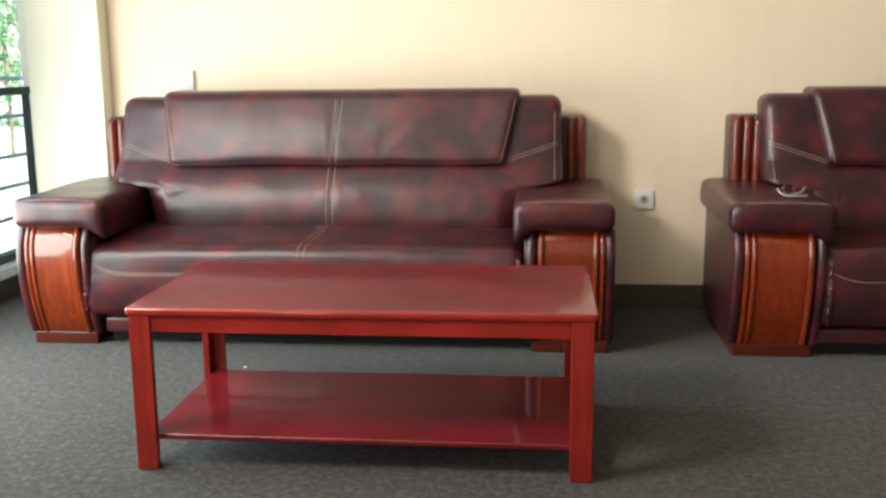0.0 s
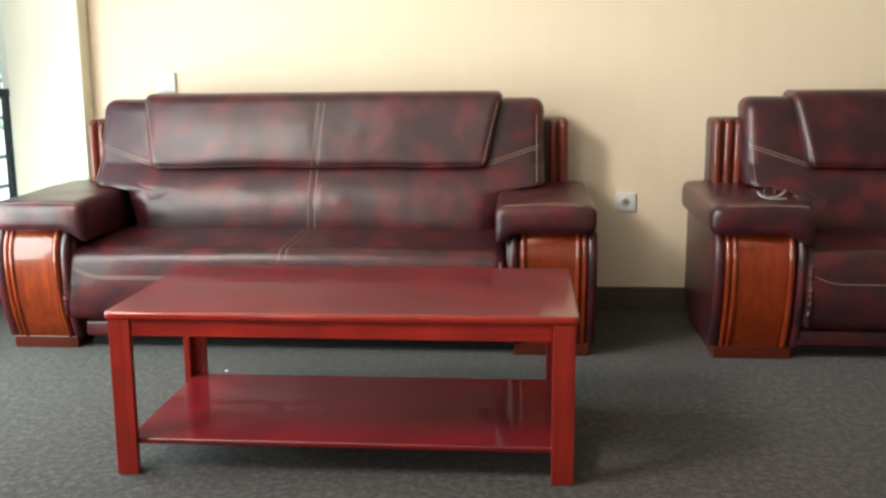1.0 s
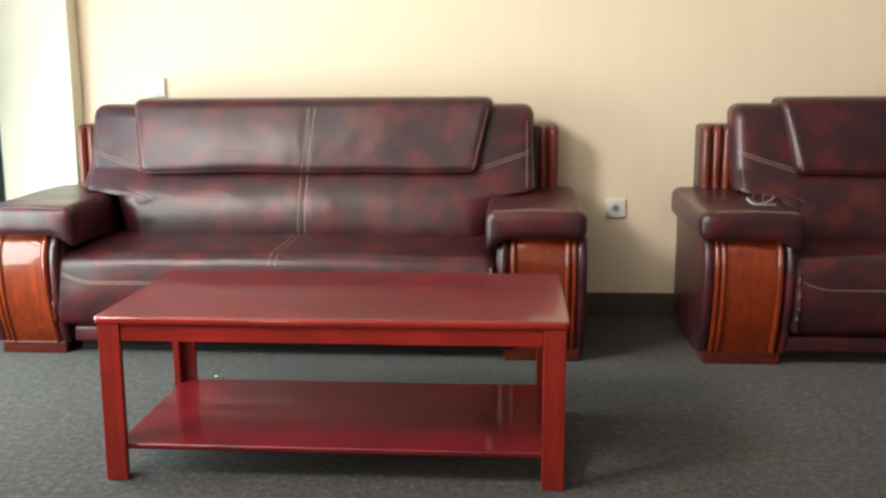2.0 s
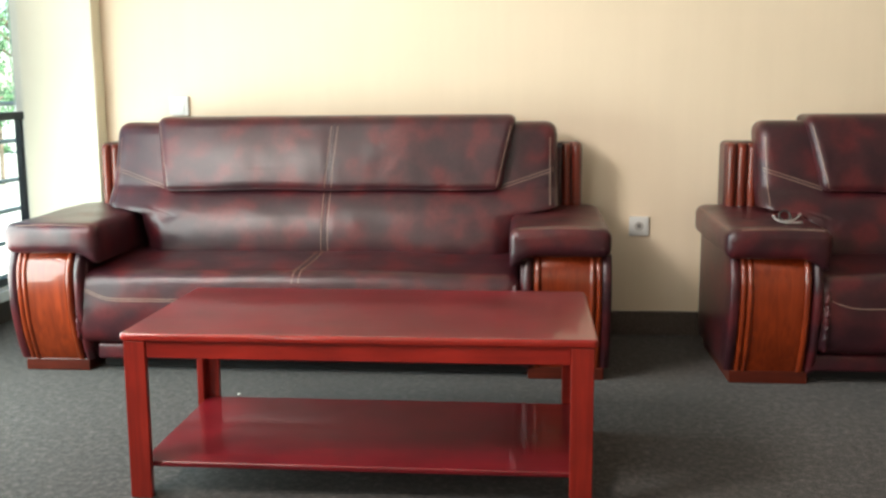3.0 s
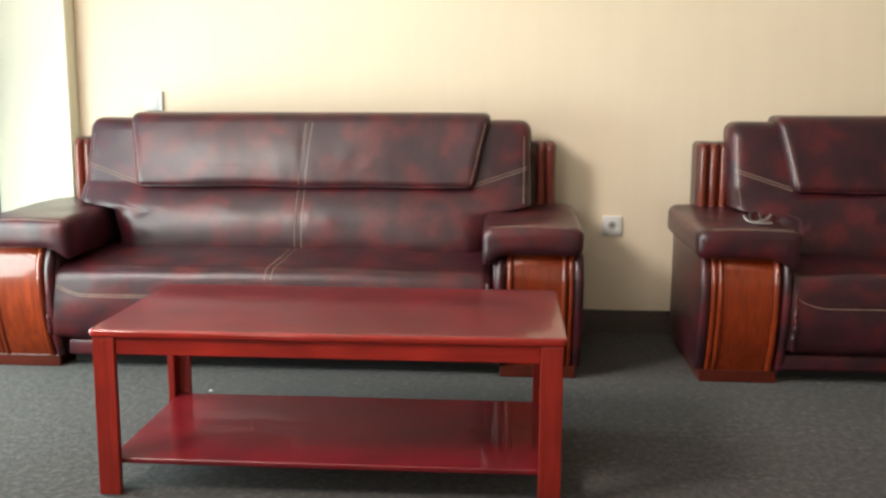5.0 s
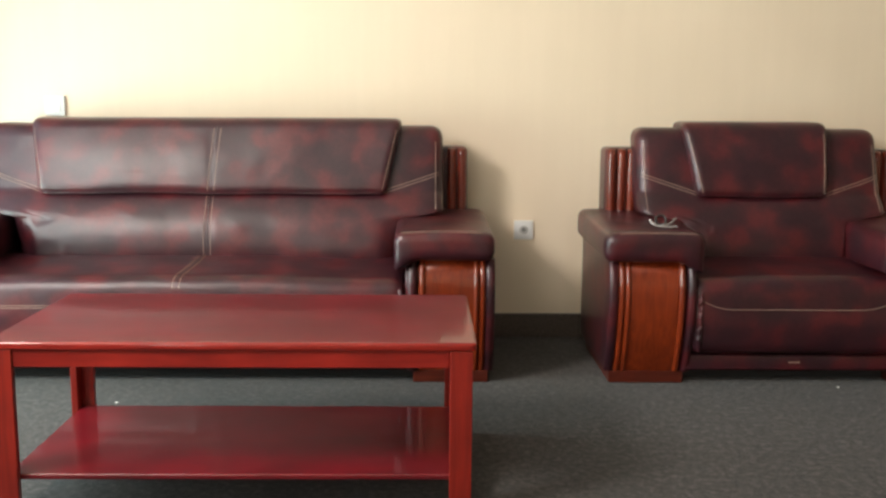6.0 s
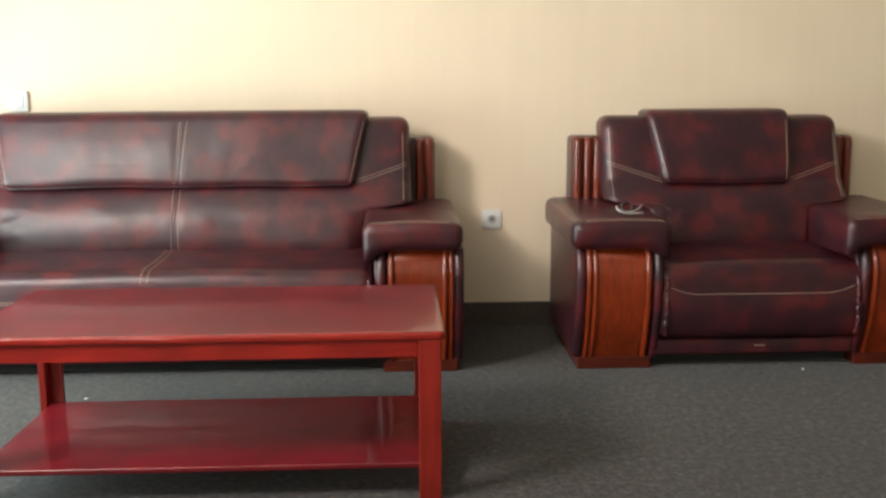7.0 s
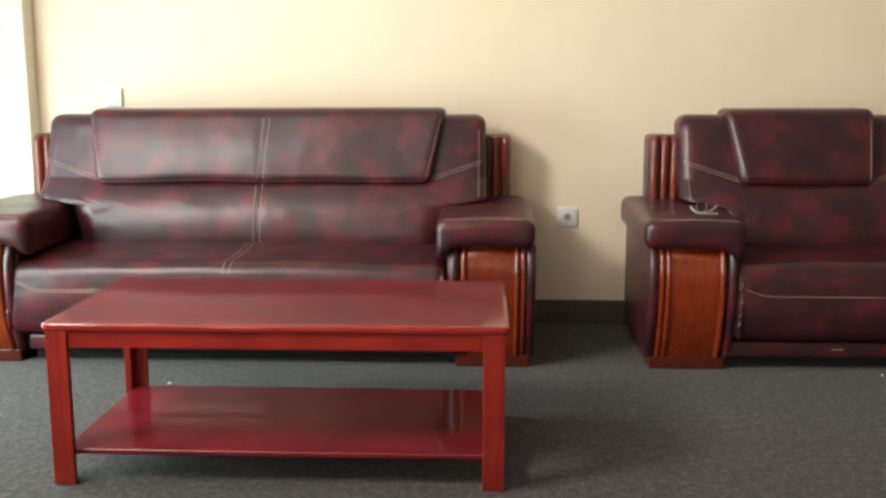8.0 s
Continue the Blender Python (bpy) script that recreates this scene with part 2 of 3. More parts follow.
def cushion(x0, x1, y0, y1, z0, z1, r, nx=12, ny=6, nz=8, warp=None):
    """A box with round edges and an even grid on its faces, bent by warp(x, y, z)."""
    c = Vector(((x0 + x1) / 2, (y0 + y1) / 2, (z0 + z1) / 2))
    h = Vector(((x1 - x0) / 2, (y1 - y0) / 2, (z1 - z0) / 2))
    axes = [samples(h[i], r, n) for i, n in enumerate((nx, ny, nz))]
    bm, cache = bmesh.new(), {}

    def vert(i, j, k):
        if (i, j, k) not in cache:
            p = Vector((axes[0][i], axes[1][j], axes[2][k]))
            q = Vector([max(-(h[a] - r), min(h[a] - r, p[a])) for a in range(3)])
            d = p - q
            if d.length > 1e-9:
                big = max(abs(d[a]) for a in range(3))
                p = q + d.normalized() * (r if big > r * 0.999 else d.length)
            p = p + c
            if warp:
                p = Vector(warp(*p))
            cache[i, j, k] = bm.verts.new(p)
        return cache[i, j, k]

    lx, ly, lz = (len(a) - 1 for a in axes)
    for k in (0, lz):
        for i in range(lx):
            for j in range(ly):
                bm.faces.new([vert(i, j, k), vert(i + 1, j, k), vert(i + 1, j + 1, k), vert(i, j + 1, k)])
    for j in (0, ly):
        for i in range(lx):
            for k in range(lz):
                bm.faces.new([vert(i, j, k), vert(i + 1, j, k), vert(i + 1, j, k + 1), vert(i, j, k + 1)])
    for i in (0, lx):
        for j in range(ly):
            for k in range(lz):
                bm.faces.new([vert(i, j, k), vert(i, j + 1, k), vert(i, j + 1, k + 1), vert(i, j, k + 1)])
    return bm


def tube(bm, pts, r, sides=6, closed=False):
    """Adds a tube along pts to bm."""
    pts = [Vector(p) for p in pts]
    rings, n = [], len(pts)
    for i, p in enumerate(pts):
        a = pts[(i - 1) % n] if closed or i else p
        b = pts[(i + 1) % n] if closed or i < n - 1 else p
        d = (b - a).normalized()
        side = d.cross(Vector((0, 0, 1)))
        if side.length < 0.05:
            side = d.cross(Vector((1, 0, 0)))
        side.normalize()
        up = side.cross(d)
        rings.append([bm.verts.new(p + r * (math.cos(t) * side + math.sin(t) * up)) for t in [2 * math.pi * s / sides for s in range(sides)]])
    for i in range(n if closed else n - 1):
        a, b = rings[i], rings[(i + 1) % n]
        for s in range(sides):
            bm.faces.new([a[s], a[(s + 1) % sides], b[(s + 1) % sides], b[s]])
    if not closed:
        bm.faces.new(rings[0])
        bm.faces.new(rings[-1])


def stitches(lines, r=0.0014, dash=0.009, gap=0.002):
    """Short threads along each line of points."""
    bm = bmesh.new()
    for pts in lines:
        pts = [Vector(p) for p in pts]
        run, far = [0.0], 0.0
        for a, b in zip(pts, pts[1:]):
            far += (b - a).length
            run.append(far)

        def at(s):
            for i in range(len(pts) - 1):
                if s <= run[i + 1]:
                    f = (s - run[i]) / max(1e-9, run[i + 1] - run[i])
                    return pts[i].lerp(pts[i + 1], f)
            return pts[-1]

        s = 0.0
        while s < far - dash:
            tube(bm, [at(s), at(s + dash / 2), at(s + dash)], r, 4)
            s += dash + gap
    return bm


def sweep(section, ys, zs):
    """A closed section of (x, forward) swept up along the bow ys over zs."""
    bm, rows = bmesh.new(), []
    for y, z in zip(ys, zs):
        rows.append([bm.verts.new((x, y - d, z)) for x, d in section])
    n = len(section)
    for a, b in zip(rows, rows[1:]):
        for i in range(n):
            bm.faces.new([a[i], a[(i + 1) % n], b[(i + 1) % n], b[i]])
    bm.faces.new(rows[0])
    bm.faces.new(rows[-1])
    return bm


def thing(name, m, label, category, group="", kind=""):
    ob = new(name)
    ob.matrix_world = m
    ob.empty_display_size = 0.1
    return tagged(ob, label, category, group, kind)


# ---------------------------------------------------------------- the room
WALL_Y, WIN_X = 4.09, -2.18
LEFT, RIGHT, BACK, TOP = -2.3, 8.5, -7.0, 2.9


def structure(name, bm, mat, label, category):
    return tagged(finish(name, bm, mat, None, "", angle=10), label, category, kind="structure")


structure("floor", box(LEFT, RIGHT + 0.15, BACK - 0.15, 4.75, -0.12, 0.0), CARPET, "dark grey mottled loop-pile carpet on the floor", "floor")
structure("ceiling", box(LEFT, RIGHT + 0.15, BACK - 0.15, 4.75, TOP, TOP + 0.12), CEILING, "plain white painted ceiling", "ceiling")
structure("wall_north", box(-1.618, RIGHT + 0.15, WALL_Y, WALL_Y + 0.18, 0, TOP), PAINT, "smooth cream-yellow painted wall", "wall")
structure("wall_east", box(RIGHT, RIGHT + 0.15, BACK, WALL_Y, 0, TOP), PAINT, "plain cream painted side wall", "wall")
structure("wall_south", box(LEFT, RIGHT + 0.15, BACK - 0.15, BACK, 0, TOP), PAINT, "plain cream painted rear wall", "wall")
structure("column", box(-1.945, -1.618, 4.0, WALL_Y + 0.5, 0, TOP, 0.006), WHITE_PAINT, "pale cream painted square column at the wall's end", "column")
structure("wall_northwest", box(-2.3, -1.618, WALL_Y + 0.5, WALL_Y + 0.66, 0, TOP), WHITE_PAINT, "pale painted wall behind the column", "wall")
structure("baseboard", box(-1.618, RIGHT, WALL_Y - 0.014, WALL_Y, 0, 0.103, 0.002), GRANITE, "dark speckled granite skirting along the wall", "baseboard")
structure("wall_west_parapet", box(LEFT, WIN_X, BACK, WALL_Y + 0.5, 0, 0.107), WHITE_PAINT, "low painted parapet below the window", "wall")
structure("baseboard", box(WIN_X, WIN_X + 0.014, BACK, WALL_Y + 0.5, 0, 0.105, 0.002), GRANITE, "dark speckled granite skirting below the window", "baseboard")
structure("wall_west_pier", box(LEFT, WIN_X, -2.4, 0.55, 0.107, 2.77), WHITE_PAINT, "painted wall between the two windows", "wall")
structure("wall_west_lintel", box(LEFT, WIN_X, BACK, WALL_Y + 0.5, 2.77, TOP), WHITE_PAINT, "painted lintel above the window", "wall")


def tall_window(name, y0, y1, stops_y):
    window = thing(name, Matrix(), "tall dark aluminium window with clear panes and a transom", "window", kind="structure")
    part("window_sill", box(LEFT - 0.05, WIN_X + 0.05, y0, y1, 0.1075, 0.158, 0.006), SILL, window, "white painted sill", angle=10)
    part("transom", box(WIN_X - 0.06, WIN_X, y0, y1, 0.912, 0.949, 0.004), FRAME, window, angle=10)
    part("head", box(WIN_X - 0.06, WIN_X, y0, y1, 2.72, 2.77, 0.004), FRAME, window, angle=10)
    part("bottom_rail", box(WIN_X - 0.06, WIN_X, y0, y1, 0.158, 0.195, 0.004), FRAME, window, angle=10)
    for y in stops_y:
        part("mullion", box(WIN_X - 0.045, WIN_X - 0.012, y - 0.011, y + 0.011, 0.195, 0.912, 0.003), FRAME, window, angle=10)
        if y < 4.4:
            part("mullion", box(WIN_X - 0.055, WIN_X - 0.005, y - 0.011, y + 0.011, 0.949, 2.72, 0.003), FRAME, window, angle=10)
    for a, b in zip(stops_y, stops_y[1:]):
        for z0, z1 in ((0.195, 0.912), (0.949, 2.72)):
            pane = part("pane", box(WIN_X - 0.034, WIN_X - 0.028, a + 0.011, b - 0.011, z0, z1), GLASS, window, smooth=False)
            pane.visible_shadow = False


tall_window("window_1", 0.55, 4.59, (0.57, 1.54, 2.51, 3.48, 4.45))
# This rear window is out of view, added to go with the fill lamp.
tall_window("unseen_rear_window", BACK, -2.4, (-6.98, -5.84, -4.70, -3.56, -2.42))

rail = thing("window_guard", Matrix(), "thin grey metal guard bars outside the window", "railing", kind="structure")
for z in (0.30, 0.456, 0.604, 0.80, 0.985):
    bm = bmesh.new()
    tube(bm, [(WIN_X - 0.2, BACK, z), (WIN_X - 0.2, 5.4, z)], 0.011, 8)
    part("bar", bm, RAIL, rail)
for y in (5.38, 3.0, 1.5, 0.0):
    part("upright", box(WIN_X - 0.212, WIN_X - 0.188, y - 0.012, y + 0.012, -0.3, 1.0, 0.003), RAIL, rail, angle=10)

# ---------------------------------------------------------------- outside
ground = structure("ground", box(-400, LEFT, -400, 400, -0.8, -0.62), PAVING, "pale sunlit concrete yard outside", "ground")


def tree(x, y, h, seed, girth=1.0, label="leafy green tree in the yard outside"):
    rnd = random.Random(seed)
    t = thing("tree", pose(x, y, -0.62), label, "tree", "yard trees")
    bm = bmesh.new()
    tube(bm, [(0, 0, 0), (0.05 * girth, 0.02, h * 0.25), (0.0, 0.08 * girth, h * 0.5), (0.06 * girth, 0.0, h * 0.8)], 0.03 + 0.11 * girth, 8)
    for i in range(7):
        a, z = rnd.uniform(0, 6.28), h * rnd.uniform(0.3, 0.6)
        u, v = girth * math.cos(a), girth * math.sin(a)
        tube(bm, [(0, 0, z), (0.6 * u, 0.6 * v, z + 0.5 * girth), (1.3 * u, 1.3 * v, z + 1.1 * girth)], 0.015 + 0.03 * girth, 6)
    part("trunk", bm, BARK, t)
    bm = bmesh.new()
    clumps = [(Vector((rnd.gauss(0, 0.9 * girth), rnd.gauss(0, 0.9 * girth), h * rnd.uniform(0.22, 1.0))), rnd.uniform(0.3, 0.75) * max(0.16, girth)) for _ in range(26)]
    for c, r in clumps:
        for _ in range(130 if girth > 0.5 else 30):
            p = c + Vector((rnd.gauss(0, r * 0.5), rnd.gauss(0, r * 0.5), rnd.gauss(0, r * 0.4)))
            s = rnd.uniform(0.045, 0.10) * (0.5 + 0.5 * girth)
            m = Matrix.Translation(p) @ Euler((rnd.uniform(0, 6), rnd.uniform(0, 6), rnd.uniform(0, 6))).to_matrix().to_4x4()
            bm.faces.new([bm.verts.new(m @ Vector(q)) for q in ((-s, 0, 0), (0, -s * 0.45, 0.02), (s, 0, 0), (0, s * 0.45, 0.02))])
    part("crown", bm, LEAF, t)


for i, (x, y, h) in enumerate(((-13.0, 21.5, 5.6), (-15.4, 24.5, 6.0), (-13.4, 26.5, 6.4), (-18.0, 30.0, 7.0))):
    tree(x, y, h, i)
tree(-9.5, 17.4, 2.75, 9, 0.08, "slender young columnar tree in the yard outside")


def parked_car(m):
    car = thing("car", m, "white car parked in the yard outside", "car")
    side = [(-2.1, 0.3), (-2.12, 0.75), (-1.95, 0.86), (-1.15, 0.95), (-0.55, 1.42), (0.75, 1.45), (1.45, 1.0), (2.0, 0.92), (2.12, 0.7), (2.1, 0.3)]
    bm = bmesh.new()
    a = [bm.verts.new((x, -0.82 if z < 1.1 else -0.62, z)) for x, z in side]
    b = [bm.verts.new((x, 0.82 if z < 1.1 else 0.62, z)) for x, z in side]
    n = len(side)
    bm.faces.new(a)
    bm.faces.new(b[::-1])
    for i in range(n):
        bm.faces.new([a[i], a[(i + 1) % n], b[(i + 1) % n], b[i]])
    bmesh.ops.bevel(bm, geom=bm.edges[:], offset=0.05, segments=3, affect="EDGES")
    part("body", bm, CAR_PAINT, car)
    for s in (-1, 1):
        bm = bmesh.new()
        for d in (0.0, 0.02):
            bm.faces.new([bm.verts.new((x, s * (y + d), z)) for x, y, z in ((-1.05, 0.815, 1.0), (-0.5, 0.668, 1.36), (0.7, 0.665, 1.38), (1.3, 0.81, 1.02))])
        part("side_window", bm, CAR_GLASS, car)
    for x in (-1.35, 1.35):
        for s in (-1, 1):
            bm = bmesh.new()
            bmesh.ops.create_cone(bm, cap_ends=True, segments=28, radius1=0.32, radius2=0.32, depth=0.22, matrix=pose(x, s * 0.76, 0.32, 90))
            bmesh.ops.bevel(bm, geom=[e for e in bm.edges if len(e.link_faces) == 2 and e.calc_face_angle(0) > 1], offset=0.03, segments=2, affect="EDGES")
            wheel = part("wheel", bm, RUBBER, car)
            bm = bmesh.new()
            bmesh.ops.create_cone(bm, cap_ends=True, segments=20, radius1=0.2, radius2=0.18, depth=0.06, matrix=pose(x, s * 0.87, 0.32, 90))
            part("rim", bm, ALLOY, wheel)


parked_car(pose(-8.65, 11.2, -0.62, 0, 0, 62))

# ---------------------------------------------------------------- sofa and armchair


def bow(z):
    """How far back the front of an arm lies at height z."""
    return 0.034 + 0.075 * ((z - 0.33) / 0.30) ** 2 + 3.2 * max(0.0, z - 0.375) ** 2


def back_front(z):
    """The front of the backrest at height z."""
    y = 0.335 + 0.36 * (z - 0.40)
    if z < 0.66:
        y -= 0.040 * math.sin(math.pi * max(0.0, min(1.0, (z - 0.395) / 0.265))) ** 0.7
    return y


def half_round(x0, x1, depth, back=0.03, n=7):
    pts = [(x0, -back)]
    for i in range(n + 1):
        a = math.pi * i / n
        pts.append(((x0 + x1) / 2 - (x1 - x0) / 2 * math.cos(a), depth * math.sin(a)))
    return pts + [(x1, -back)]


def wobble(p, amount, scale=6.0):
    return noise.noise(Vector(p) * scale) * amount


def arm(unit, A, s, po, ox, reach=0.354, slim=0.0):
    """One arm; s is 1 or -1 for the side, po the outer edge of its front, ox a shift."""
    def X(a, b):
        return (min(s * a, s * b), max(s * a, s * b))

    x0, x1 = X(A - 0.315 + slim, A + po - 0.002)

    def body_warp(x, y, z):
        if y < 0.3:
            y = bow(z) + 0.012 + (y - 0.07)
        return x, y + wobble((x, y, z), 0.004), z

    P = A + po + 0.020
    body = part("armrest", cushion(x0, x1, 0.07, 0.66, 0.042, 0.47, 0.012, 6, 8, 10, body_warp), LEATHER, unit)
    body.location.x = ox

    inner = A - reach

    def pad_warp(x, y, z):
        a = abs(x)
        lip = max(0.0, 1 - (a - inner) / 0.085)
        if z < 0.51:
            z -= 0.055 * lip ** 1.3 * (1 if z < 0.49 else 0.5)
        z += 0.006 * math.sin(math.pi * min(1, max(0, (a - inner) / reach))) if z > 0.5 else 0
        z += 0.012 * (y / 0.66) if z > 0.5 else 0
        return x, y + wobble((x + 3, y, z), 0.004, 9), z + wobble((x, y, z), 0.005, 7)

    px0, px1 = X(inner, A)
    pad = part("arm_pad", cushion(px0, px1, 0.0, 0.675, 0.458, 0.562, 0.034, 10, 16, 3, pad_warp), LEATHER, body)
    line = []
    for i in range(25):
        x = s * (inner + 0.03 + (reach - 0.074) * i / 24)
        line.append((x, 0.012, 0.5575 + 0.006 * math.sin(math.pi * (abs(x) - inner) / reach)))
    side = [(s * (A - 0.012), 0.03 + 0.6 * i / 20, 0.5565 + 0.011 * i / 20) for i in range(21)]
    # Threads along the pad's edges stand in for a pale highlight line.
    part("stitching", stitches([line]), THREAD, body)
    part("stitching", stitches([side]), THREAD, body)

    zs = [0.045 + 0.415 * i / 18 for i in range(19)]
    ys = [bow(z) for z in zs]
    p0, p1 = P - 0.270 + slim, P - 0.085
    flat = [(s * p0, -0.02), (s * p0, 0.004), (s * p0 + s * 0.006, 0.010), (s * p1 - s * 0.006, 0.010), (s * p1, 0.004), (s * p1, -0.02)]
    part("front_panel", sweep(flat, ys, zs), ORANGE_WOOD, body, "glossy orange-brown bowed wooden front panel")
    for a, b, d in ((P - 0.292 + slim, P - 0.266 + slim, 0.021), (P - 0.098, P - 0.076, 0.019), (P - 0.076, P - 0.054, 0.014)):
        part("wood_rib", sweep(half_round(s * a, s * b, d), ys, zs), ORANGE_WOOD, body)
    for a, b, d in ((P - 0.332 + slim, P - 0.296 + slim, 0.024), (P - 0.054, P - 0.020, 0.012)):
        part("leather_roll", sweep(half_round(s * a, s * b, d), ys, zs), LEATHER, body)
    f0, f1 = X(P - 0.310 + slim, P - 0.038)
    part("foot", box(f0, f1, 0.088, 0.60, 0.0, 0.046, 0.004), FOOT_WOOD, body, "plain wooden plinth foot", angle=10)


def wing(unit, A, s):
    """The ribbed upright beside the backrest."""
    a, b = sorted((s * (A - 0.235), s * (A - 0.100)))
    shell = part("back_post", cushion(a, b, 0.60, 0.74, 0.50, 0.830, 0.02, 4, 4, 6), LEATHER, unit)
    zs = [0.555 + 0.240 * i / 8 for i in range(9)]
    zs += [0.795 + 0.030 * math.sin(math.pi / 2 * i / 5) for i in range(1, 6)]
    ys = [0.596] * 9 + [0.596 + 0.024 * (1 - math.cos(math.pi / 2 * i / 5)) for i in range(1, 6)]
    for k in range(2 if A > 1 else 3):
        o = A - 0.106 - 0.040 * k
        part("wood_rib", sweep(half_round(s * (o - 0.036), s * o, 0.020), ys, zs), POST_WOOD, shell)


def seat_unit(name, x, A, seam, po, ox, sx, head_left, head_right, label, category):
    unit = thing(name, pose(x, 3.30, 0), label, category)
    w = A - (0.279 if seam else 0.304)
    lift = 0.0 if seam else 0.010
    for s in (-1, 1):
        if seam or s < 0:
            arm(unit, A, s, po, ox, slim=0.024 if seam and s < 0 else 0.0)
        else:
            arm(unit, A, s, po + 0.026, ox, 0.378)
        wing(unit, A, s)

    # seat
    def groove(x):
        return 0.0018 * math.exp(-(x / 0.016) ** 2) if seam else 0.0

    def seat_warp(x, y, z):
        t = max(0.0, min(1.0, (z - 0.115) / 0.27))
        top = z > 0.3
        if y < 0.2:
            y += 0.020 * (1 - math.sin(math.pi * min(1.0, t * 0.9 + 0.12)))
        if top:
            z += 0.012 * math.cos(x / w * 1.45) + lift
            z += 0.036 * max(0.0, min(1.0, (y - 0.03) / 0.3))
        e = wobble((x, y, z), 0.005, 3.5) + wobble((x, y, z), 0.001, 15)
        pucker = max(0.0, (abs(x) - w + 0.07) / 0.07) if t > 0.35 and y < 0.15 else 0.0
        e += pucker * wobble((x, y, z), 0.006, 45)
        return x, y + e, z + e

    seat = part("seat", cushion(-w, w, 0.022, 0.50, 0.118, 0.378, 0.040, 120 if seam else 54, 16, 16, seat_warp), LEATHER, unit)
    seat.location.x = sx
    lines = []
    for dz in ((0.0,) if not seam else (0.0, 0.008)):
        row = []
        for i in range(41):
            u = -1 + 2 * i / 40
            z = 0.286 - dz + (0.005 + 0.034 * (max(0.0, abs(u) - 0.83) / 0.13) ** 1.5 if seam else 0.002 + 0.045 * (max(0.0, abs(u) - 0.62) / 0.38) ** 2)
            row.append((u * (w - 0.012), None, z))
        lines.append(row)
    bvh_stitch(seat, lines, axis="y")
    if seam:
        for d in (-0.012, 0.0, 0.012):
            line = [(d - sx - 0.020 - 0.034 * (1 - i / 24) ** 1.6, 0.035 + 0.34 * i / 24, None) for i in range(25)]
            if d:
                bvh_stitch(seat, [line], axis="z", r=0.0021)
            else:
                surface_seam(seat, line, "z")
    for side in (-1, 1):
        rows = [(side * (w - (0.015 if seam else 0.030)), None, 0.135 + 0.215 * i / 60) for i in range(61)]
        edge = [p + Vector((side * wobble(p, 0.006, 60), -0.005 + wobble(p + Vector((4, 0, 0)), 0.005, 75), 0)) for p in laid_on(seat, rows, "y", 0.0)]
        bm = bmesh.new()
        tube(bm, edge, 0.0075, 8)
        part("piping", bm, LEATHER, seat, "gathered leather edge with fine puckers")
    part("seat_rail", cushion(-w, w, 0.068, 0.55, 0.052, 0.113, 0.012, 10, 4, 2), LEATHER, unit)
    # Black box filling the gap below the rail: painted shade.
    part("underside", box(-w, w, 0.13, 0.60, 0.012, 0.052), UNDER_SHADE, unit, "black box painted as the shade under the seat", angle=10)

    # backrest
    hw = A - 0.203
    low = (A - 0.343) / hw

    def back_warp(x, y, z):
        t = max(0.0, min(1.0, (z - 0.555) / 0.035))
        t = t * t * (3 - 2 * t)
        k = low + (1 - low) * t
        flare = 1 + 0.012 * (0.9 - z)
        f = back_front(z)
        depth = (y - 0.0) / 0.17
        y = f + depth * 0.17
        if depth < 0.5:
            y += groove(x) + 0.012 * (abs(x) / hw) ** 6
            y += 0.10 * max(0.0, (abs(x) / hw - 0.86) / 0.14) ** 1.5 * max(0.0, min(1.0, (0.57 - z) / 0.12))
            y += wobble((x, 0, z), 0.006, 3.5) + wobble((x, 0, z), 0.001, 14)
            fold = math.exp(-(((abs(x) / hw - low) * hw + 0.02) / 0.07) ** 2 - ((z - 0.53) / 0.06) ** 2)
            y += fold * wobble((x, 3, z), 0.0065 if x < 0 else 0.001, 30)
        return x * k * flare, y, z + wobble((x, 1, 2), 0.003, 4)

    back = part("backrest", cushion(-hw, hw, 0.0, 0.17, 0.33, 0.913, 0.045, 120 if seam else 64, 5, 52, back_warp), LEATHER, unit)
    lines = []
    if seam:
        lines += [[(d - 0.004, None, 0.415 + 0.235 * i / 20) for i in range(21)] for d in (-0.013, 0.013)]
        surface_seam(back, [(-0.004, None, 0.415 + 0.235 * i / 20) for i in range(21)], "y")
    for s in (-1, 1):
        for d in (0.0, 0.011):
            lines.append([(s * (A - 0.43 + 0.215 * i / 16), None, 0.668 - d + 0.07 * i / 16) for i in range(17)])
        # Stitched at the sofa's right; elsewhere the thread draws the ridge's pale highlight.
        lines.append([(s * (hw - 0.028), None, 0.60 + 0.26 * i / 18) for i in range(19)])
    bvh_stitch(back, lines, axis="y")

    # headrest
    top, bot = A - 0.385, A - 0.432

    def head_warp(x, y, z):
        t = (z - 0.650) / 0.285
        k = (bot + (top - bot) * t ** 1.2 if t > 0 else bot) / top
        f = back_front(max(z, 0.655)) - 0.040
        u = y / 0.20
        y = f + u * 0.20
        if u < 0.5:
            y += groove(x) - 0.010 * math.sin(math.pi * max(0.0, min(1.0, t)))
            y += wobble((x, 5, z), 0.007, 3.5) + wobble((x, 5, z), 0.001, 14)
        z += (wobble((x, 7, 1), 0.006, 3.5) if t < 0.3 else wobble((x, 9, 1), 0.004, 3.5))
        e = head_right if x > 0 else head_left
        k *= 1 + (e[0] + (e[1] - e[0]) * max(0.0, min(1.0, t))) / top
        return x * k, y, z + 0.004 * x

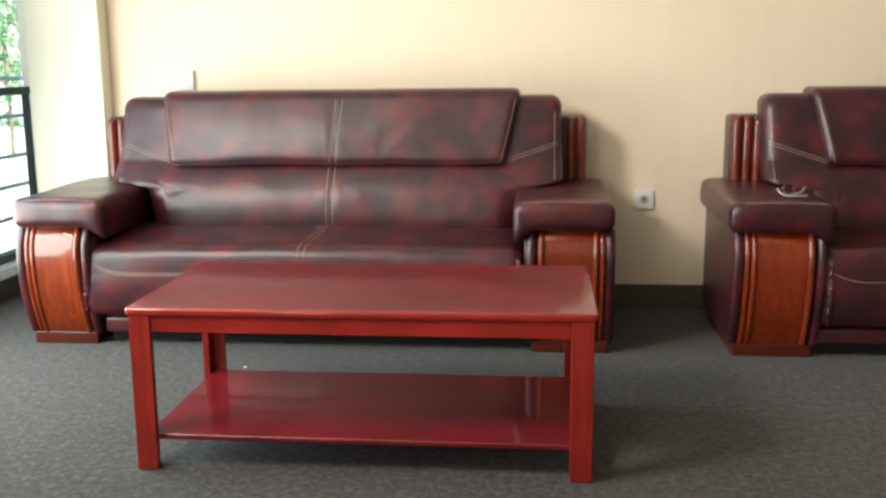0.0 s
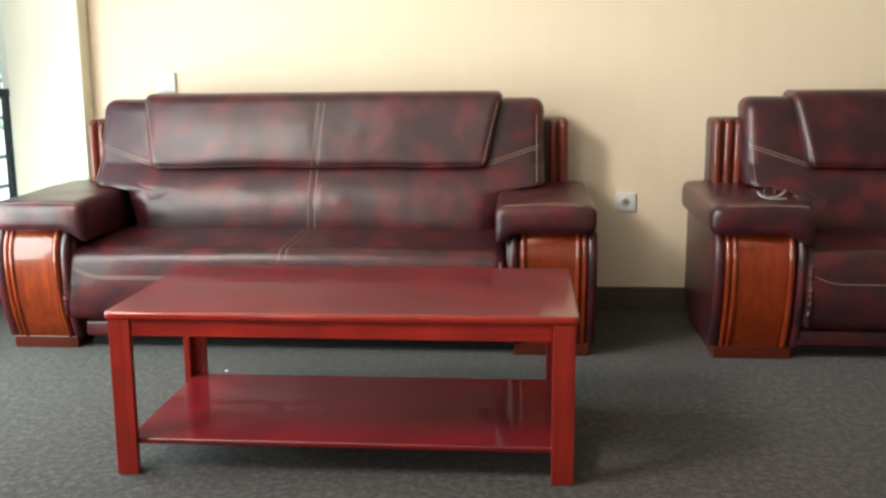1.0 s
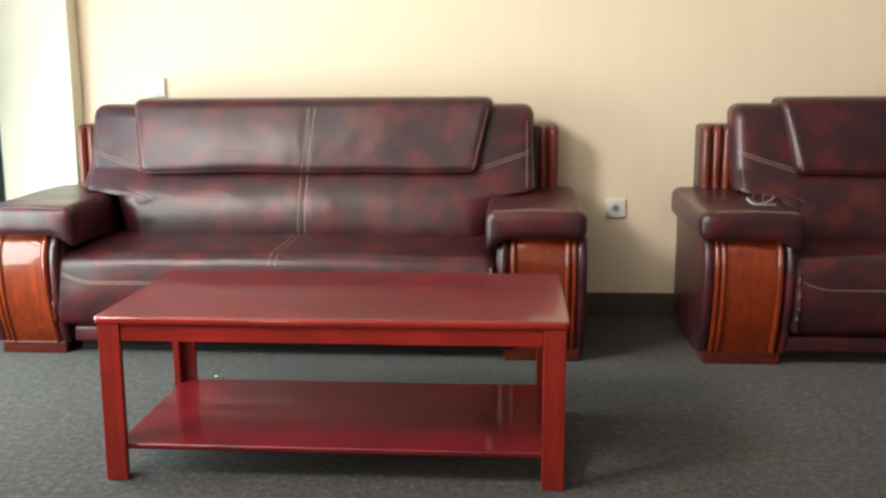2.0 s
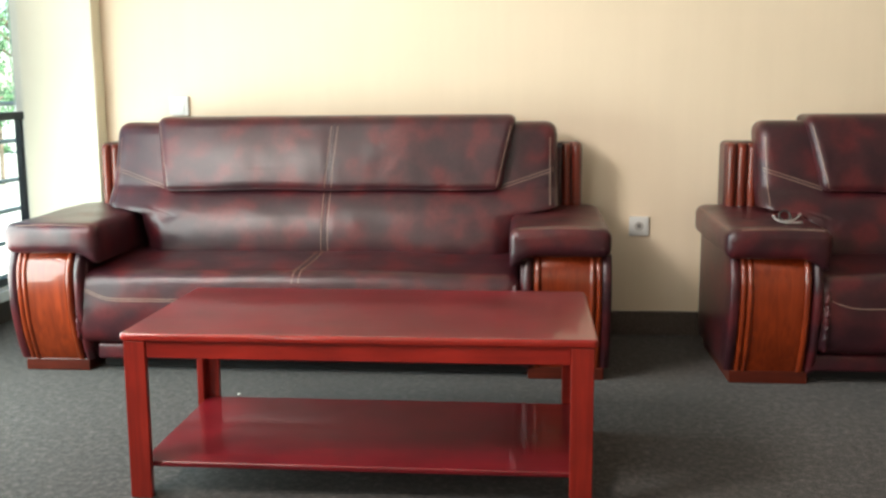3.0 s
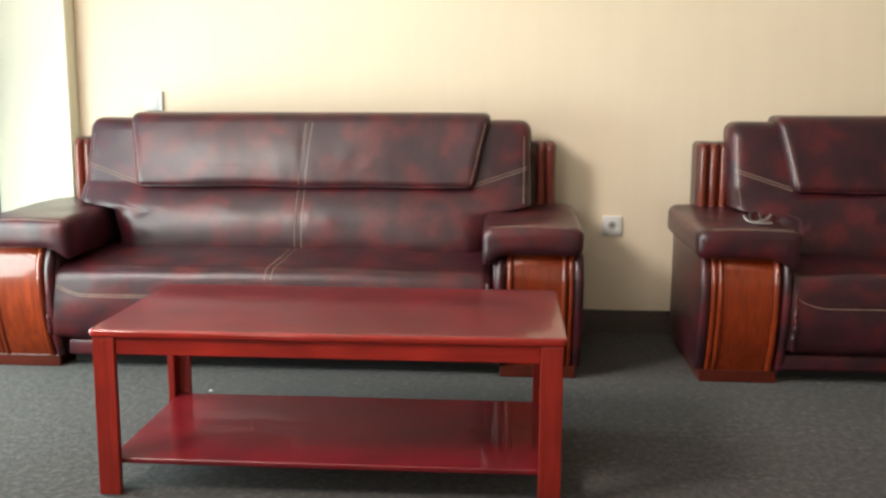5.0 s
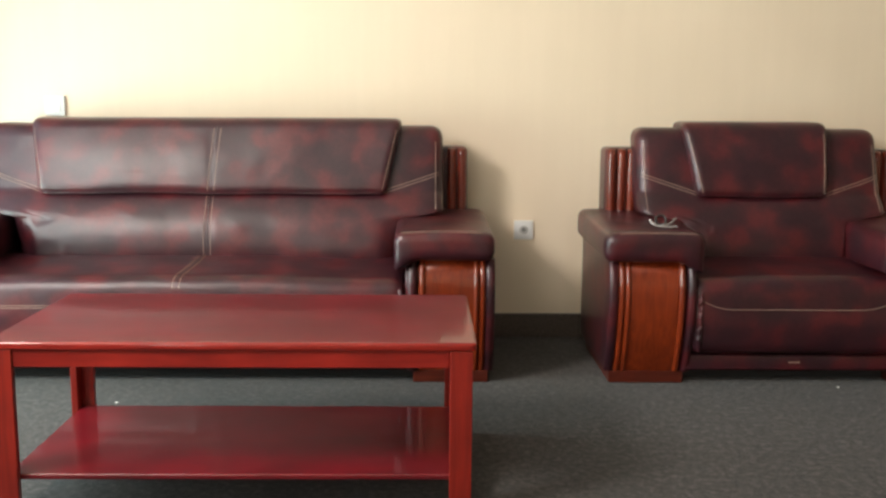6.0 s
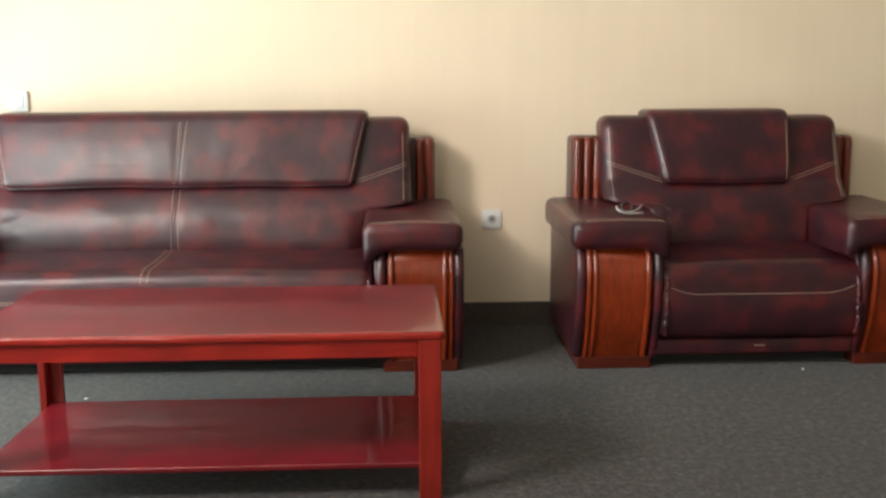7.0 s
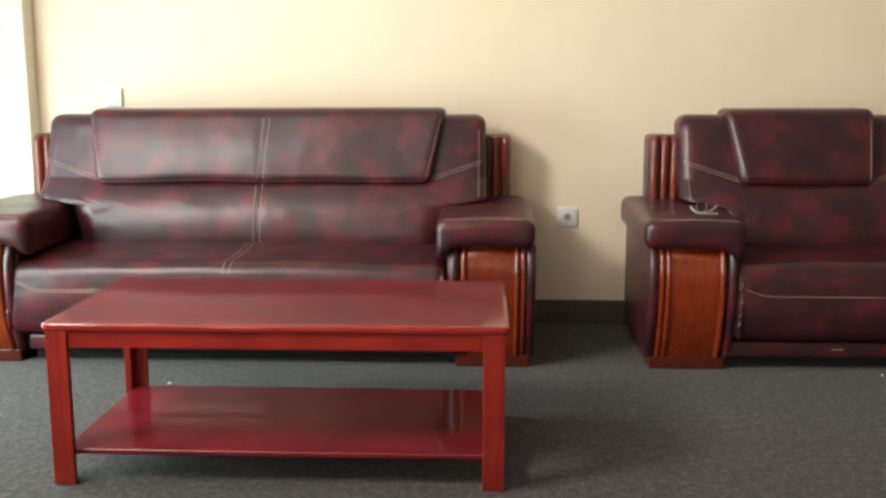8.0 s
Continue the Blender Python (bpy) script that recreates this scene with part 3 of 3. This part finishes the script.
    head = part("headrest", cushion(-top, top, 0.0, 0.20, 0.650, 0.939, 0.034, 110 if seam else 44, 6, 24, head_warp), LEATHER, unit)
    lines = []
    if seam:
        lines += [[(d + 0.002 + 0.018 * i / 20, None, 0.665 + 0.245 * i / 20) for i in range(21)] for d in (-0.013, 0.013)]
        surface_seam(head, [(0.002 + 0.018 * i / 20, None, 0.665 + 0.245 * i / 20) for i in range(21)], "y")
    for s in (-1, 1):
        e = head_right if s > 0 else head_left
        # The right edge is a seam; the left thread draws only a highlight.
        lines.append([(s * (bot - 0.022 + e[0] + (top - bot + e[1] - e[0]) * i / 18), None, 0.668 + 0.235 * i / 18) for i in range(19)])
    bvh_stitch(head, lines, axis="y")
    return unit


def laid_on(target, line, axis, lift=0.0006):
    """The points of a line dropped on the target's front (axis y) or top (axis z)."""
    from mathutils.bvhtree import BVHTree
    bm = bmesh.new()
    bm.from_mesh(target.data)
    surface = BVHTree.FromBMesh(bm)
    bm.free()
    row = []
    for x, y, z in line:
        start, way = ((x, -0.5, z), (0, 1, 0)) if axis == "y" else ((x, y, 1.5), (0, 0, -1))
        place = surface.ray_cast(Vector(start), Vector(way))[0]
        if place:
            row.append(place - Vector(way) * lift)
    return row


def surface_seam(target, line, axis):
    """The dark closed joint between two pieces of leather."""
    bm = bmesh.new()
    tube(bm, laid_on(target, line, axis, 0.0), 0.0024, 6)
    part("seam", bm, PIPING, target, "dark joint between two leather pieces")


def bvh_stitch(target, lines, axis, r=0.0014):
    """Threads laid on the target's front (axis y) or top (axis z)."""
    for line in lines:
        row = laid_on(target, line, axis)
        if len(row) > 1:
            part("stitching", stitches([row], r), THREAD, target, "tan thread stitching")


sofa = seat_unit("sofa", -0.570, 1.095, True, 0.004, -0.026, -0.064, (0.0, 0.0), (0.016, 0.024), "long sofa in mottled dark red-brown leather with orange wood arm fronts", "sofa")
chair = seat_unit("armchair", 1.570, 0.685, False, -0.024, 0.0, 0.016, (0.010, 0.012), (0.0, -0.034), "wide armchair in mottled dark red-brown leather with orange wood arm fronts", "armchair")

part("tag", box(0.008, 0.050, 0.0665, 0.070, 0.083, 0.0865, 0.001), THREAD, chair, "small pale strip on the front rail", angle=10)

# ---------------------------------------------------------------- coffee table
table = thing("coffee_table", pose(-0.217, 2.550, 0), "low red mahogany lacquered coffee table with a lower shelf", "table")
hx, hy = 0.598, 0.299
TABLE_TOP, TOP_EDGE, APRON_LOW, BOARD = 0.436, 0.415, 0.371, 0.020


def bullnose_top(x, y, z0, z1, corner, r):
    """A slab with rounded corners in plan and a rounded edge all round."""
    def outline(inset):
        pts = []
        for k, (cx, cy) in enumerate(((x - corner, y - corner), (-x + corner, y - corner), (-x + corner, -y + corner), (x - corner, -y + corner))):
            for i in range(6):
                a = math.pi / 2 * (k + i / 5)
                pts.append((cx + (corner - inset) * math.cos(a), cy + (corner - inset) * math.sin(a)))
        return pts

    bm, rows = bmesh.new(), []
    steps = [math.pi / 2 * i / 5 for i in range(6)]
    levels = [(r * 0.5 * (1 - math.sin(a)), z0 + r * 0.5 * (1 - math.cos(a))) for a in steps]
    levels += [(r * (1 - math.cos(a)), z1 - r + r * math.sin(a)) for a in steps] + [(r + 0.003, z1)]
    for inset, z in levels:
        rows.append([bm.verts.new((px, py, z)) for px, py in outline(inset)])
    n = len(rows[0])
    for a, b in zip(rows, rows[1:]):
        for i in range(n):
            bm.faces.new([a[i], a[(i + 1) % n], b[(i + 1) % n], b[i]])
    bm.faces.new(rows[0])
    bm.faces.new(rows[-1])
    return bm


def angle_leg(sx, sy):
    """Two boards that meet at the corner; the open side faces the middle of the table."""
    ox, oy, w, d = hx - 0.010, hy - 0.003, 0.056, 0.060
    pts = [(ox, oy), (ox - w, oy), (ox - w, oy - BOARD), (ox - BOARD, oy - BOARD), (ox - BOARD, oy - d), (ox, oy - d)]
    bm = bmesh.new()
    low = [bm.verts.new((sx * px, sy * py, 0.0)) for px, py in pts]
    high = [bm.verts.new((sx * px, sy * py, TOP_EDGE)) for px, py in pts]
    bm.faces.new(low)
    bm.faces.new(high)
    for i in range(6):
        bm.faces.new([low[i], low[(i + 1) % 6], high[(i + 1) % 6], high[i]])
    bmesh.ops.bevel(bm, geom=bm.edges[:], offset=0.0025, segments=2, affect="EDGES", profile=0.5)
    return bm


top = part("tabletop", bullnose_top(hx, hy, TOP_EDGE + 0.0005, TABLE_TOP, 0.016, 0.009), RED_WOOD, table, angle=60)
# The edge takes the brighter wood, painted as if lit from the front.
top.data.materials.append(LIT_SIDE_WOOD)
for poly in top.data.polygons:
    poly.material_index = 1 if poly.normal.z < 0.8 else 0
for sx in (-1, 1):
    for sy in (-1, 1):
        part("leg", angle_leg(sx, sy), RED_WOOD_UP, table, "corner leg of two upright boards", angle=10)
# Rails share the edge's brightened wood.
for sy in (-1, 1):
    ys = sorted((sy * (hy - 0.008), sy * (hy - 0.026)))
    part("apron", box(-hx + 0.067, hx - 0.067, *ys, APRON_LOW, TOP_EDGE, 0.002), LIT_SIDE_WOOD, table, angle=10)
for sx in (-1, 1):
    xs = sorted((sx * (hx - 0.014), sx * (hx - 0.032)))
    part("apron", box(*xs, -hy + 0.064, hy - 0.064, APRON_LOW, TOP_EDGE, 0.002), LIT_SIDE_WOOD, table, angle=10)
part("shelf", box(-hx + 0.031, hx - 0.031, -hy + 0.024, hy - 0.024, 0.077, 0.092, 0.004, 3), RED_WOOD, table, angle=10)

# ---------------------------------------------------------------- small things


def socket(x, z, w=0.082):
    s = thing("wall_socket", pose(x, WALL_Y, z), "square white plastic power socket on the cream wall", "socket")
    bm = box(-w / 2, w / 2, -0.012, 0.0, -w / 2, w / 2, 0.004)
    part("plate", bm, PLASTIC, s)
    # Raised disc, greyed in colour for the shade inside the well.
    bm = bmesh.new()
    bmesh.ops.create_cone(bm, cap_ends=True, segments=28, radius1=0.021, radius2=0.021, depth=0.002, matrix=pose(0, -0.0121, 0, 90))
    part("well", bm, WELL_SHADE, s, "plug well disc, greyed for its shade")
    bm = bmesh.new()
    tube(bm, [(0.021 * math.cos(a), -0.0125, 0.021 * math.sin(a)) for a in [2 * math.pi * i / 28 for i in range(28)]], 0.0022, 6, True)
    part("well_rim", bm, PLASTIC, s)
    # Flat dark disc painted as the shade in the contact hole.
    bm = bmesh.new()
    bmesh.ops.create_cone(bm, cap_ends=True, segments=20, radius1=0.0095, radius2=0.0095, depth=0.003, matrix=pose(0, -0.0133, 0.002, 90))
    part("contact", bm, RECESS_SHADE, s, "dark disc painted as the shaded contact recess")


socket(0.676, 0.468)
switch = thing("wall_switch", pose(-1.285, WALL_Y, 0.978), "white plastic switch box on the cream wall above the sofa", "switch")
part("plate", box(-0.041, 0.041, -0.016, 0.0, -0.041, 0.041, 0.004), PLASTIC, switch, angle=10)
part("rocker", box(-0.024, 0.024, -0.020, -0.0162, -0.026, 0.026, 0.002), PLASTIC, switch, angle=10)

# a small curl of cord on the armchair's arm
def smooth_line(pts, n=8):
    """Points along a smooth curve through pts."""
    pts = [Vector(p) for p in pts]
    ends = [2 * pts[0] - pts[1]] + pts + [2 * pts[-1] - pts[-2]]
    out = []
    for a, b, c, d in zip(ends, ends[1:], ends[2:], ends[3:]):
        for i in range(n):
            t = i / n
            out.append(0.5 * (2 * b + (c - a) * t + (2 * a - 5 * b + 4 * c - d) * t * t + (3 * b - a - 3 * c + d) * t ** 3))
    return out + [pts[-1]]


curl = thing("cord_curl", pose(1.110, 3.415, 0.5715), "curl of pale plastic cord and dark loop on leather arm", "cord")
bm = bmesh.new()
tube(bm, smooth_line([(-0.046, 0.012, 0.026), (-0.036, 0.0, 0.012), (-0.014, -0.012, 0.005), (0.016, -0.014, 0.004), (0.048, -0.010, 0.004)]), 0.0042, 8)
part("strand", bm, CORD, curl)
bm = bmesh.new()
tube(bm, smooth_line([(-0.016, -0.004, 0.006), (0.014, 0.0, 0.010), (0.036, 0.010, 0.018), (0.050, 0.020, 0.030)]), 0.0038, 8)
part("strand", bm, CORD, curl)
bm = bmesh.new()
tube(bm, [(0.019 * math.cos(a) - 0.006, 0.014 + 0.008 * math.sin(a), 0.024 + 0.018 * math.sin(a)) for a in [2 * math.pi * i / 28 for i in range(28)]], 0.0042, 8, True)
part("loop", bm, DARK_CORD, curl, "dark glossy upright loop")


def scrap(x, y, s, turn):
    bm = bmesh.new()
    top = [bm.verts.new((s * a, s * b, 0.004 + s * c)) for a, b, c in ((-1, -0.5, 0), (0.2, -0.7, 0.2), (1, 0.1, 0), (0.1, 0.6, 0.35), (-0.8, 0.5, 0.1))]
    low = [bm.verts.new(v.co - Vector((0, 0, 0.003))) for v in top]
    bm.faces.new(top)
    bm.faces.new(low[::-1])
    for i in range(5):
        bm.faces.new([top[i], low[i], low[(i + 1) % 5], top[(i + 1) % 5]])
    ob = finish("paper_scrap", bm, PAPER, None, "tiny white paper scrap on the carpet", smooth=False)
    ob.matrix_world = pose(x, y, 0, 0, 0, turn)
    tagged(ob, category="litter", group="scraps on the carpet")


scrap(-0.78, 3.13, 0.006, 20)
scrap(1.75, 3.33, 0.006, 70)
